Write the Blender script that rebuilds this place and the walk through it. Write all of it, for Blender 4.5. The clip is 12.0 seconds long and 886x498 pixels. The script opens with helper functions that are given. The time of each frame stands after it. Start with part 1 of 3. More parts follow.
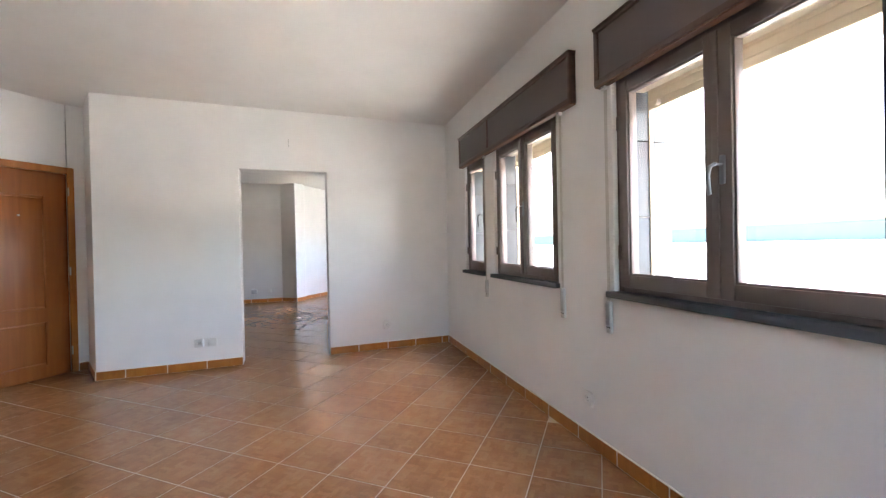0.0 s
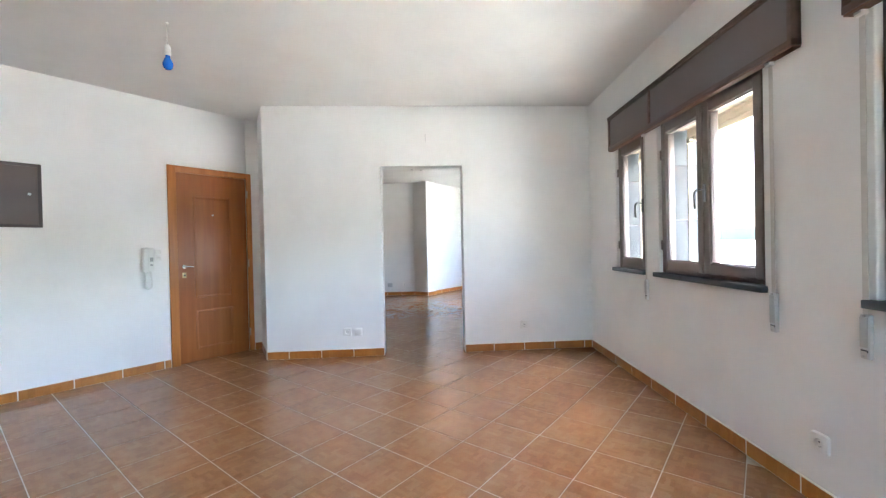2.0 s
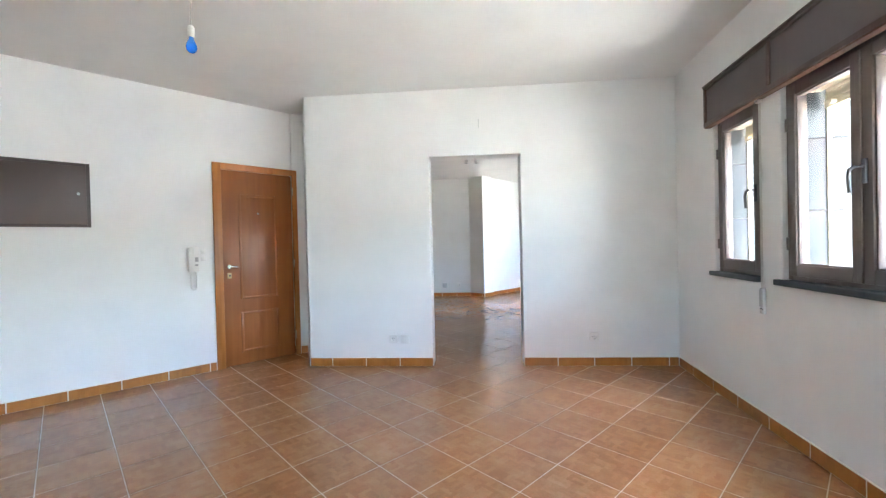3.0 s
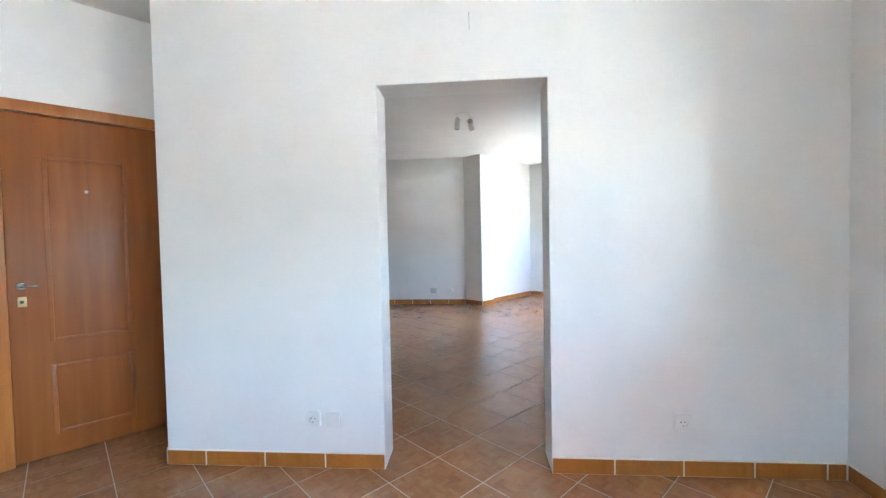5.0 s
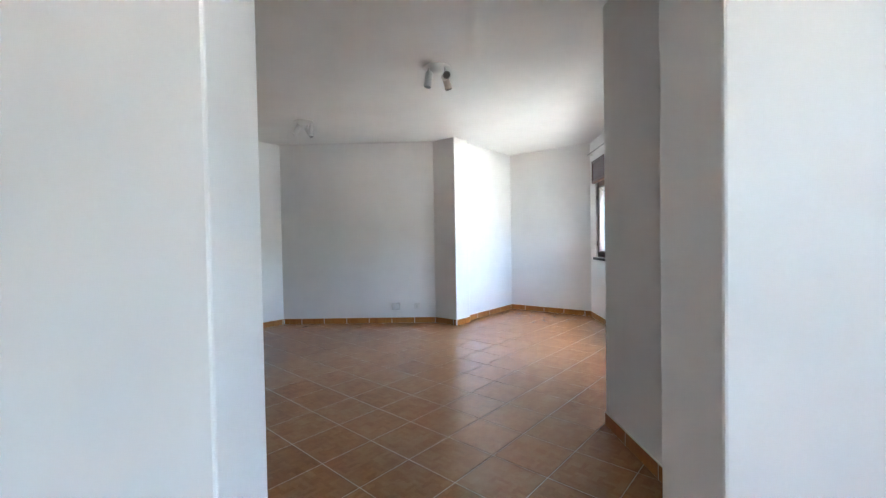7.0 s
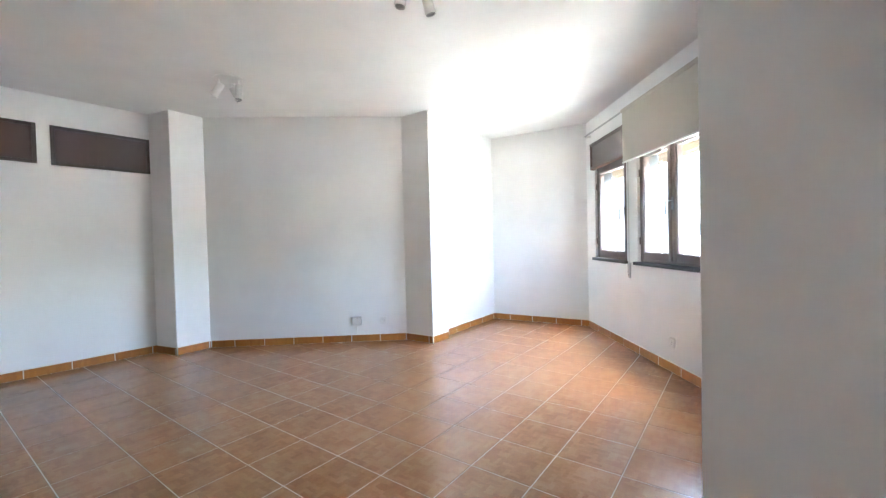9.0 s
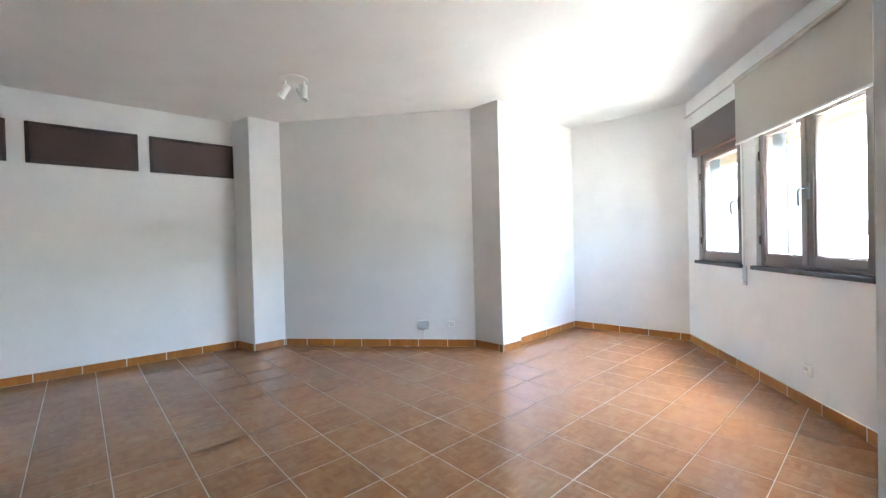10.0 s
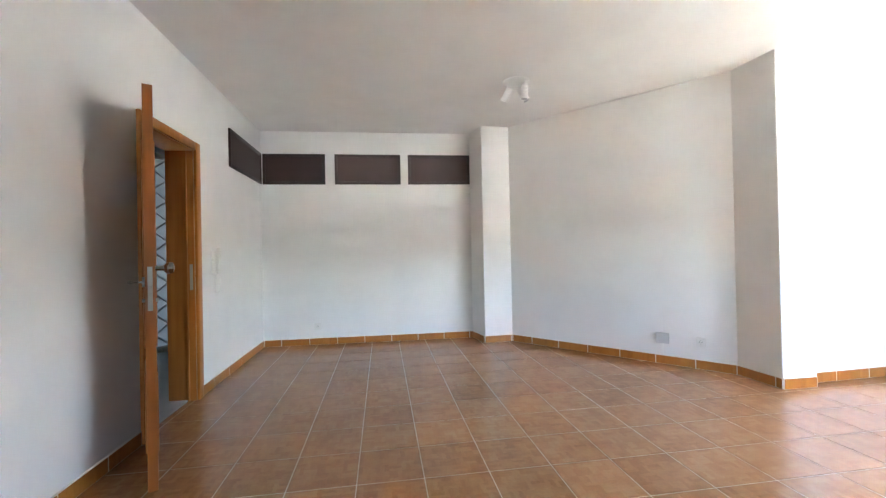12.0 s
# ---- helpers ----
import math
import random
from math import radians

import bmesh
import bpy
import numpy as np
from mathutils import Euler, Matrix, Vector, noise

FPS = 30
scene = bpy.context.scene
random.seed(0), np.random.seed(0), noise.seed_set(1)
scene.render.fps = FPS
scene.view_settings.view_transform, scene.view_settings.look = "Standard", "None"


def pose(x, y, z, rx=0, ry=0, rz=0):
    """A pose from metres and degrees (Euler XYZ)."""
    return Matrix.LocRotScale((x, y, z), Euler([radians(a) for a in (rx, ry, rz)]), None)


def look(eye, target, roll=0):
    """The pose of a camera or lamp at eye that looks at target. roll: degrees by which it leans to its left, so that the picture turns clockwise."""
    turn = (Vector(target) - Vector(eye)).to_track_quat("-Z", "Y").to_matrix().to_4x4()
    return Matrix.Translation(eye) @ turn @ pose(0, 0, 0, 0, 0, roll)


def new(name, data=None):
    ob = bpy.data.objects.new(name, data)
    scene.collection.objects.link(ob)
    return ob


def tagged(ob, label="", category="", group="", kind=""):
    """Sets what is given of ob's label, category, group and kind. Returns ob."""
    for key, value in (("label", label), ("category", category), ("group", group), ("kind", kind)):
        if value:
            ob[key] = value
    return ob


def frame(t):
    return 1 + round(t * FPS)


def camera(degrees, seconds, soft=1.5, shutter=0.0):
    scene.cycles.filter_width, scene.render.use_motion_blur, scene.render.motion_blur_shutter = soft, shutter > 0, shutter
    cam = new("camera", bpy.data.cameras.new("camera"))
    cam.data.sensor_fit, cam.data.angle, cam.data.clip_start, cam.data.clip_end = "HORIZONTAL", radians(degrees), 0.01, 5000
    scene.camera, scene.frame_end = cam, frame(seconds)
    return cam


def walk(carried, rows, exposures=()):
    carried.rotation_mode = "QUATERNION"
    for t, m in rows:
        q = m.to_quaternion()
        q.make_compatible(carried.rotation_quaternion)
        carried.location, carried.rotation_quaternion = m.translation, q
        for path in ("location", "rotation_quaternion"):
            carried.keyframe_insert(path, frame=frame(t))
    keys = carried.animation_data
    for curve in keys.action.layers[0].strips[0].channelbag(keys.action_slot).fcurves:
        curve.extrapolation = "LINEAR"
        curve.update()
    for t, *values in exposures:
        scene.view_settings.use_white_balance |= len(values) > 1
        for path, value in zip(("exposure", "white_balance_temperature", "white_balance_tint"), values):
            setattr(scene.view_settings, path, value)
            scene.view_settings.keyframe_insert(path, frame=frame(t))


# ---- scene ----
cam = camera(95.2, 12.0, soft=1.3)
PATH = [
    (0, (-1.811, -4.726, 1.171), (-1.005, -2.896, 1.156), -1.2),
    (0.5, (-1.822, -4.718, 1.172), (-1.14, -2.838, 1.153), -1.3),
    (1, (-1.843, -4.689, 1.161), (-1.34, -2.754, 1.146), -1.3),
    (1.5, (-1.871, -4.598, 1.164), (-1.507, -2.632, 1.147), -1.2),
    (2, (-1.899, -4.442, 1.155), (-1.666, -2.456, 1.136), -1.3),
    (2.5, (-1.846, -4.241, 1.164), (-1.786, -2.242, 1.145), -1.5),
    (3, (-1.81, -3.983, 1.16), (-1.867, -1.984, 1.14), -1.4),
    (3.2, (-1.815, -3.839, 1.148), (-1.873, -1.84, 1.132), -1.5),
    (4.8, (-1.651, -2.374, 1.223), (-1.714, -0.376, 1.164), -1.2),
    (5, (-1.652, -2.202, 1.218), (-1.708, -0.203, 1.158), -1.2),
    (5.5, (-1.641, -1.79, 1.211), (-1.687, 0.209, 1.155), -0.7),
    (6, (-1.676, -1.408, 1.205), (-1.689, 0.591, 1.155), -1.0),
    (6.5, (-1.676, -1.1, 1.195), (-1.657, 0.899, 1.154), -1.1),
    (7, (-1.689, -0.805, 1.197), (-1.571, 1.191, 1.156), -1.0),
    (7.2, (-1.654, -0.645, 1.183), (-1.516, 1.35, 1.146), -0.9),
    (8.8, (-1.727, 0.204, 1.132), (-1.419, 2.18, 1.108), -1.3),
    (9, (-1.731, 0.296, 1.173), (-1.431, 2.273, 1.13), -1.4),
    (9.5, (-1.642, 0.478, 1.15), (-1.521, 2.474, 1.122), -1.6),
    (10, (-1.568, 0.601, 1.154), (-1.67, 2.598, 1.129), -1.5),
    (10.5, (-1.518, 0.678, 1.152), (-1.878, 2.646, 1.139), -1.5),
    (11, (-1.483, 0.718, 1.157), (-2.137, 2.608, 1.147), -1.4),
    (11.5, (-1.449, 0.747, 1.144), (-2.376, 2.519, 1.145), -1.4),
    (12, (-1.413, 0.785, 1.12), (-2.601, 2.393, 1.132), -1.2),
]
walk(cam, [(t, look(eye, target, roll)) for t, eye, target, roll in PATH], exposures=[(0, 5.64, 6480, 7), (2.2, 6.06, 5950, 1), (3.2, 6.1, 5900, 0), (5.0, 6.2, 5720, 0), (7.0, 5.92, 5850, 1), (9.0, 6.65, 5900, 1), (10.0, 6.52, 5950, 1), (11.0, 6.52, 5950, 1), (12.0, 6.78, 6300, 3)])

# ---- world, sun, exposure ----
world = bpy.data.worlds.new("sky")
scene.world = world
world.use_nodes = True
wn = world.node_tree.nodes
sky = wn.new("ShaderNodeTexSky")
sky.sky_type = "NISHITA"
sky.sun_disc = False
sky.sun_elevation, sky.sun_rotation = radians(78), radians(70)
sky.air_density, sky.dust_density = 0.9, 4.5
wn["Background"].inputs["Strength"].default_value = 0.15
world.node_tree.links.new(sky.outputs["Color"], wn["Background"].inputs["Color"])
sun = new("sun", bpy.data.lights.new("sun", "SUN"))
sun.data.energy, sun.data.angle, sun.data.color = 4.0, radians(0.5), (1.0, 0.96, 0.9)
sun.matrix_world = look((0, 0, 0), (-0.195, -0.07, -0.978))

# ---- materials ----
def shader(name):
    m = bpy.data.materials.new(name)
    m.use_nodes = True
    return m, m.node_tree.nodes, m.node_tree.links, m.node_tree.nodes["Principled BSDF"]


def paint(name, colour, rough=0.6, vary=0.06, scale=3.0, grain=120.0, bump=0.08, metal=0.0, spec=0.5, streak=(1, 1, 1)):
    """A painted or plain surface: soft blotches, fine grain and a slight relief."""
    m, n, l, b = shader(name)
    co = n.new("ShaderNodeTexCoord")
    mp = n.new("ShaderNodeMapping")
    mp.inputs["Scale"].default_value = streak
    l.new(co.outputs["Object"], mp.inputs["Vector"])
    big, fine = n.new("ShaderNodeTexNoise"), n.new("ShaderNodeTexNoise")
    big.inputs["Scale"].default_value, fine.inputs["Scale"].default_value = scale, grain
    big.inputs["Detail"].default_value, fine.inputs["Detail"].default_value = 5, 3
    for t in (big, fine):
        l.new(mp.outputs["Vector"], t.inputs["Vector"])
    mix = n.new("ShaderNodeMix")
    mix.data_type = "RGBA"
    mix.inputs["A"].default_value = (*[c * (1 - vary) for c in colour], 1)
    mix.inputs["B"].default_value = (*[min(1, c * (1 + vary)) for c in colour], 1)
    l.new(big.outputs["Fac"], mix.inputs["Factor"])
    l.new(mix.outputs["Result"], b.inputs["Base Color"])
    bp = n.new("ShaderNodeBump")
    bp.inputs["Strength"].default_value, bp.inputs["Distance"].default_value = bump, 0.004
    l.new(fine.outputs["Fac"], bp.inputs["Height"])
    l.new(bp.outputs["Normal"], b.inputs["Normal"])
    rr = n.new("ShaderNodeMapRange")
    rr.inputs["To Min"].default_value, rr.inputs["To Max"].default_value = max(0.02, rough - 0.08), min(1, rough + 0.08)
    l.new(big.outputs["Fac"], rr.inputs["Value"])
    l.new(rr.outputs["Result"], b.inputs["Roughness"])
    b.inputs["Metallic"].default_value = metal
    b.inputs["Specular IOR Level"].default_value = spec
    return m


def plaster(name, colour):
    """Rolled white paint on uneven plaster: long undulations, roller grain, faint scuffs."""
    m, n, l, b = shader(name)
    co = n.new("ShaderNodeTexCoord")
    wave, grain, dirt = [n.new("ShaderNodeTexNoise") for _ in range(3)]
    for t, s, d in ((wave, 1.6, 2), (grain, 260, 3), (dirt, 2.3, 6)):
        t.inputs["Scale"].default_value, t.inputs["Detail"].default_value = s, d
        l.new(co.outputs["Object"], t.inputs["Vector"])
    ramp = n.new("ShaderNodeValToRGB")
    ramp.color_ramp.elements[0].position, ramp.color_ramp.elements[1].position = 0.3, 0.55
    ramp.color_ramp.elements[0].color = (*[c * 0.955 for c in colour], 1)
    ramp.color_ramp.elements[1].color = (*colour, 1)
    l.new(dirt.outputs["Fac"], ramp.inputs["Fac"])
    l.new(ramp.outputs["Color"], b.inputs["Base Color"])
    b1, b2 = n.new("ShaderNodeBump"), n.new("ShaderNodeBump")
    b1.inputs["Strength"].default_value, b1.inputs["Distance"].default_value = 0.35, 0.03
    b2.inputs["Strength"].default_value, b2.inputs["Distance"].default_value = 0.12, 0.002
    l.new(wave.outputs["Fac"], b1.inputs["Height"])
    l.new(grain.outputs["Fac"], b2.inputs["Height"])
    l.new(b1.outputs["Normal"], b2.inputs["Normal"])
    l.new(b2.outputs["Normal"], b.inputs["Normal"])
    b.inputs["Roughness"].default_value = 0.55
    b.inputs["Specular IOR Level"].default_value = 0.35
    return m


def wood(name, dark, light, rough=0.35, along=(14, 14, 0.8)):
    m, n, l, b = shader(name)
    co, mp = n.new("ShaderNodeTexCoord"), n.new("ShaderNodeMapping")
    mp.inputs["Scale"].default_value = along
    l.new(co.outputs["Object"], mp.inputs["Vector"])
    a, f = n.new("ShaderNodeTexNoise"), n.new("ShaderNodeTexNoise")
    a.inputs["Scale"].default_value, a.inputs["Detail"].default_value, a.inputs["Distortion"].default_value = 1.5, 7, 0.6
    f.inputs["Scale"].default_value, f.inputs["Detail"].default_value = 9, 4
    for t in (a, f):
        l.new(mp.outputs["Vector"], t.inputs["Vector"])
    ramp = n.new("ShaderNodeValToRGB")
    ramp.color_ramp.elements[0].position, ramp.color_ramp.elements[1].position = 0.3, 0.72
    ramp.color_ramp.elements[0].color, ramp.color_ramp.elements[1].color = (*dark, 1), (*light, 1)
    l.new(a.outputs["Fac"], ramp.inputs["Fac"])
    l.new(ramp.outputs["Color"], b.inputs["Base Color"])
    bp = n.new("ShaderNodeBump")
    bp.inputs["Strength"].default_value, bp.inputs["Distance"].default_value = 0.08, 0.002
    l.new(f.outputs["Fac"], bp.inputs["Height"])
    l.new(bp.outputs["Normal"], b.inputs["Normal"])
    b.inputs["Roughness"].default_value = rough
    return m


def glazed(name, deep, mid, pale, rough):
    """Glazed terracotta: each piece has its own tone, with soft blocky clouding like small parquet."""
    m, n, l, b = shader(name)
    co, info = n.new("ShaderNodeTexCoord"), n.new("ShaderNodeObjectInfo")
    shift = n.new("ShaderNodeVectorMath")
    shift.operation = "MULTIPLY_ADD"
    comb = n.new("ShaderNodeCombineXYZ")
    for k in ("X", "Y"):
        l.new(info.outputs["Random"], comb.inputs[k])
    l.new(comb.outputs["Vector"], shift.inputs[0])
    shift.inputs[1].default_value = (37.0, 53.0, 0)
    l.new(co.outputs["Object"], shift.inputs[2])
    cloud, grain = n.new("ShaderNodeTexNoise"), n.new("ShaderNodeTexNoise")
    cloud.inputs["Scale"].default_value, cloud.inputs["Detail"].default_value = 8, 4
    grain.inputs["Scale"].default_value, grain.inputs["Detail"].default_value = 70, 4
    for t in (cloud, grain):
        l.new(shift.outputs["Vector"], t.inputs["Vector"])
    # printed mosaic parquet: blocks of three strips, turned by turns
    wob = n.new("ShaderNodeVectorMath")
    wob.operation = "MULTIPLY_ADD"
    wob.inputs[1].default_value = (0.022, 0.022, 0)
    l.new(grain.outputs["Color"], wob.inputs[0])
    l.new(shift.outputs["Vector"], wob.inputs[2])
    strips = []
    for size in ((45.45, 15.15, 0), (15.15, 45.45, 0), (15.15, 15.15, 0)):
        snap, fl = n.new("ShaderNodeVectorMath"), n.new("ShaderNodeVectorMath")
        snap.operation, fl.operation = "MULTIPLY", "FLOOR"
        snap.inputs[1].default_value = size
        l.new(wob.outputs["Vector"], snap.inputs[0])
        l.new(snap.outputs["Vector"], fl.inputs[0])
        strips.append(fl)
    xy, tot, mod = n.new("ShaderNodeSeparateXYZ"), n.new("ShaderNodeMath"), n.new("ShaderNodeMath")
    l.new(strips[2].outputs["Vector"], xy.inputs["Vector"])
    l.new(xy.outputs["X"], tot.inputs[0])
    l.new(xy.outputs["Y"], tot.inputs[1])
    mod.operation = "FLOORED_MODULO"
    mod.inputs[1].default_value = 2.0
    l.new(tot.outputs["Value"], mod.inputs[0])
    pick = n.new("ShaderNodeMix")
    pick.data_type = "VECTOR"
    l.new(mod.outputs["Value"], pick.inputs["Factor"])
    l.new(strips[0].outputs["Vector"], pick.inputs[4])
    l.new(strips[1].outputs["Vector"], pick.inputs[5])
    cell = n.new("ShaderNodeTexWhiteNoise")
    cell.noise_dimensions = "2D"
    l.new(pick.outputs[1], cell.inputs["Vector"])
    island = n.new("ShaderNodeNewGeometry")
    last = None
    for source, weight in ((cloud.outputs["Fac"], 0.6), (cell.outputs["Value"], 0.28), (grain.outputs["Fac"], 0.35), (info.outputs["Random"], 0.2), (island.outputs["Random Per Island"], 0.12)):
        k = n.new("ShaderNodeMath")
        k.operation = "MULTIPLY_ADD"
        l.new(source, k.inputs[0])
        k.inputs[1].default_value = weight
        if last is None:
            k.inputs[2].default_value = -0.30
        else:
            l.new(last.outputs["Value"], k.inputs[2])
        last = k
    ramp = n.new("ShaderNodeValToRGB")
    e = ramp.color_ramp.elements
    e[0].position, e[0].color = 0.08, (*deep, 1)
    e[1].position, e[1].color = 0.95, (*pale, 1)
    k = e.new(0.5)
    k.color = (*mid, 1)
    l.new(last.outputs["Value"], ramp.inputs["Fac"])
    l.new(ramp.outputs["Color"], b.inputs["Base Color"])
    rr = n.new("ShaderNodeMapRange")
    rr.inputs["To Min"].default_value, rr.inputs["To Max"].default_value = rough - 0.03, rough + 0.04
    l.new(cloud.outputs["Fac"], rr.inputs["Value"])
    l.new(rr.outputs["Result"], b.inputs["Roughness"])
    return m


def clear_glass(name):
    m, n, l, b = shader(name)
    n.remove(b)
    out = n["Material Output"]
    tr, gl, mx = n.new("ShaderNodeBsdfTransparent"), n.new("ShaderNodeBsdfGlossy"), n.new("ShaderNodeMixShader")
    lw, pw = n.new("ShaderNodeLayerWeight"), n.new("ShaderNodeMath")
    lw.inputs["Blend"].default_value = 0.5
    pw.operation = "POWER"
    pw.inputs[1].default_value = 4.0
    add = n.new("ShaderNodeMath")
    add.operation = "MULTIPLY_ADD"
    add.inputs[1].default_value, add.inputs[2].default_value = 0.6, 0.03
    l.new(lw.outputs["Facing"], pw.inputs[0])
    l.new(pw.outputs["Value"], add.inputs[0])
    gl.inputs["Roughness"].default_value = 0.02
    l.new(add.outputs["Value"], mx.inputs["Fac"])
    l.new(tr.outputs["BSDF"], mx.inputs[1])
    l.new(gl.outputs["BSDF"], mx.inputs[2])
    l.new(mx.outputs["Shader"], out.inputs["Surface"])
    return m


WALL = plaster("white wall paint", (0.865, 0.855, 0.838))
CEIL = plaster("ceiling paint", (0.82, 0.805, 0.785))
TILE = glazed("terracotta floor tile", (0.24, 0.107, 0.042), (0.335, 0.166, 0.073), (0.425, 0.235, 0.118), 0.22)
SKIRT = glazed("terracotta skirting tile", (0.30, 0.10, 0.014), (0.42, 0.16, 0.026), (0.52, 0.22, 0.05), 0.36)
GROUT = paint("floor grout", (0.51, 0.38, 0.26), 0.8, 0.18, 2.5, 150, 0.3)
CAULK = paint("white grout", (0.82, 0.78, 0.71), 0.7, 0.1)
DOORWOOD = wood("varnished door wood", (0.265, 0.080, 0.016), (0.335, 0.112, 0.025), 0.36)
TRIMWOOD = wood("varnished trim wood", (0.36, 0.12, 0.02), (0.50, 0.19, 0.042), 0.34)
BROWN = paint("brown window frame", (0.165, 0.130, 0.117), 0.40, 0.1, 5, 200, 0.05)
BOXPANEL = paint("brown shutter box panel", (0.115, 0.088, 0.085), 0.5, 0.12, 4, 150, 0.06, streak=(0.4, 1, 3))
BOXTRIM = wood("dark box moulding", (0.06, 0.032, 0.024), (0.10, 0.055, 0.04), 0.4, (0.8, 14, 14))
BOXLIP = wood("reddish box underside", (0.13, 0.05, 0.026), (0.19, 0.08, 0.042), 0.45, (0.8, 14, 14))
SLATE = paint("dark slate sill", (0.085, 0.092, 0.10), 0.6, 0.25, 12, 160, 0.1, spec=0.25)
MARBLE = paint("grey stone cladding", (0.062, 0.069, 0.073), 0.5, 0.45, 7, 60, 0.15)
CREAM = paint("cream shutter slat", (0.66, 0.57, 0.42), 0.45, 0.05)
STEEL = paint("satin steel", (0.50, 0.50, 0.49), 0.38, 0.06, 20, 250, 0.05, metal=1.0)
LEVERGREY = paint("grey satin lever", (0.23, 0.245, 0.265), 0.34, 0.06, 20, 250, 0.05, metal=0.8)
BRASS = paint("dull brass", (0.50, 0.38, 0.19), 0.3, 0.08, 20, 250, 0.04, metal=1.0)
POLISHED = paint("polished steel", (0.55, 0.53, 0.50), 0.16, 0.05, 20, 250, 0.02, metal=1.0)
BLACKISH = paint("dark handle and hole shade", (0.04, 0.04, 0.045), 0.35, 0.1)
WHITEPL = paint("white plastic", (0.82, 0.81, 0.78), 0.38, 0.03)
PALEGREY = paint("pale grey plastic", (0.60, 0.61, 0.61), 0.45, 0.05)
GREYPL = paint("grey plastic", (0.42, 0.42, 0.41), 0.4, 0.05)
STRAP = paint("pale woven strap", (0.62, 0.60, 0.56), 0.75, 0.08, 40, 300, 0.3)
BLUEGL = paint("blue lamp glass", (0.01, 0.12, 0.55), 0.14, 0.03)
BLIND = paint("beige blind fabric", (0.54, 0.495, 0.415), 0.85, 0.04, 2.5, 500, 0.25)
PANEL = paint("brown metal panel", (0.115, 0.085, 0.075), 0.38, 0.08, 4, 200, 0.04)
PANELRIM = paint("dark brown panel rim", (0.07, 0.052, 0.047), 0.4, 0.08)
TRANSOM = paint("dark transom panel", (0.075, 0.046, 0.042), 0.4, 0.2, 3, 120, 0.04)
FROST = paint("dim frosted glass", (0.06, 0.07, 0.075), 0.6, 0.1)
fb = FROST.node_tree.nodes
tl = fb.new("ShaderNodeBsdfTranslucent")
tl.inputs["Color"].default_value = (0.075, 0.078, 0.078, 1)
FROST.node_tree.links.new(tl.outputs["BSDF"], fb["Material Output"].inputs["Surface"])
GLASS = clear_glass("window glass")
STONEFLOOR = paint("grey stone floor", (0.42, 0.42, 0.41), 0.4, 0.15, 9, 90, 0.1)
IRON = paint("black wrought iron", (0.03, 0.03, 0.035), 0.45, 0.1)
PAVING = paint("pale paving", (0.20, 0.193, 0.178), 0.8, 0.12, 0.6, 40, 0.3)
SEAPAINT = paint("turquoise sea", (0.052, 0.073, 0.075), 0.8, 0.15, 0.02, 0.4, 0.3, spec=0.0)
RENDER_PINK = paint("pink rendered wall", (0.62, 0.36, 0.30), 0.85, 0.06)
OUTWHITE = paint("white outside render", (0.78, 0.76, 0.72), 0.8, 0.06)


# ---- geometry helpers ----
def box(bm, x0, y0, z0, x1, y1, z1, bevel=0.0):
    vs = [bm.verts.new((x, y, z)) for x in (x0, x1) for y in (y0, y1) for z in (z0, z1)]
    fs = [bm.faces.new([vs[i] for i in q]) for q in ((0, 1, 3, 2), (4, 6, 7, 5), (0, 4, 5, 1), (2, 3, 7, 6), (0, 2, 6, 4), (1, 5, 7, 3))]
    if bevel:
        es = {e for f in fs for e in f.edges}
        bmesh.ops.bevel(bm, geom=list(es), offset=bevel, segments=2, affect="EDGES", profile=0.5)
    return bm


def boxes(*rows, bevel=0.0):
    bm = bmesh.new()
    for r in rows:
        b2 = bmesh.new()
        box(b2, *r, bevel=bevel)
        me = bpy.data.meshes.new("tmp")
        b2.to_mesh(me)
        b2.free()
        bm.from_mesh(me)
        bpy.data.meshes.remove(me)
    return bm


def tube(bm, p, q, r, n=16, r2=None, cap=True):
    """A round bar from p to q."""
    p, q = Vector(p), Vector(q)
    d = q - p
    m = Matrix.Translation((p + q) / 2) @ d.to_track_quat("Z", "Y").to_matrix().to_4x4()
    bmesh.ops.create_cone(bm, cap_ends=cap, segments=n, radius1=r, radius2=r if r2 is None else r2, depth=d.length, matrix=m)
    return bm


def lathe(profile, n=28):
    """A turned shape about z from (radius, height) pairs."""
    bm = bmesh.new()
    rings = []
    for r, z in profile:
        rings.append([bm.verts.new((r * math.cos(2 * math.pi * k / n), r * math.sin(2 * math.pi * k / n), z)) for k in range(n)])
    for a, b in zip(rings, rings[1:]):
        for k in range(n):
            bm.faces.new((a[k], a[(k + 1) % n], b[(k + 1) % n], b[k]))
    bm.faces.new(rings[0][::-1])
    bm.faces.new(rings[-1])
    return bm


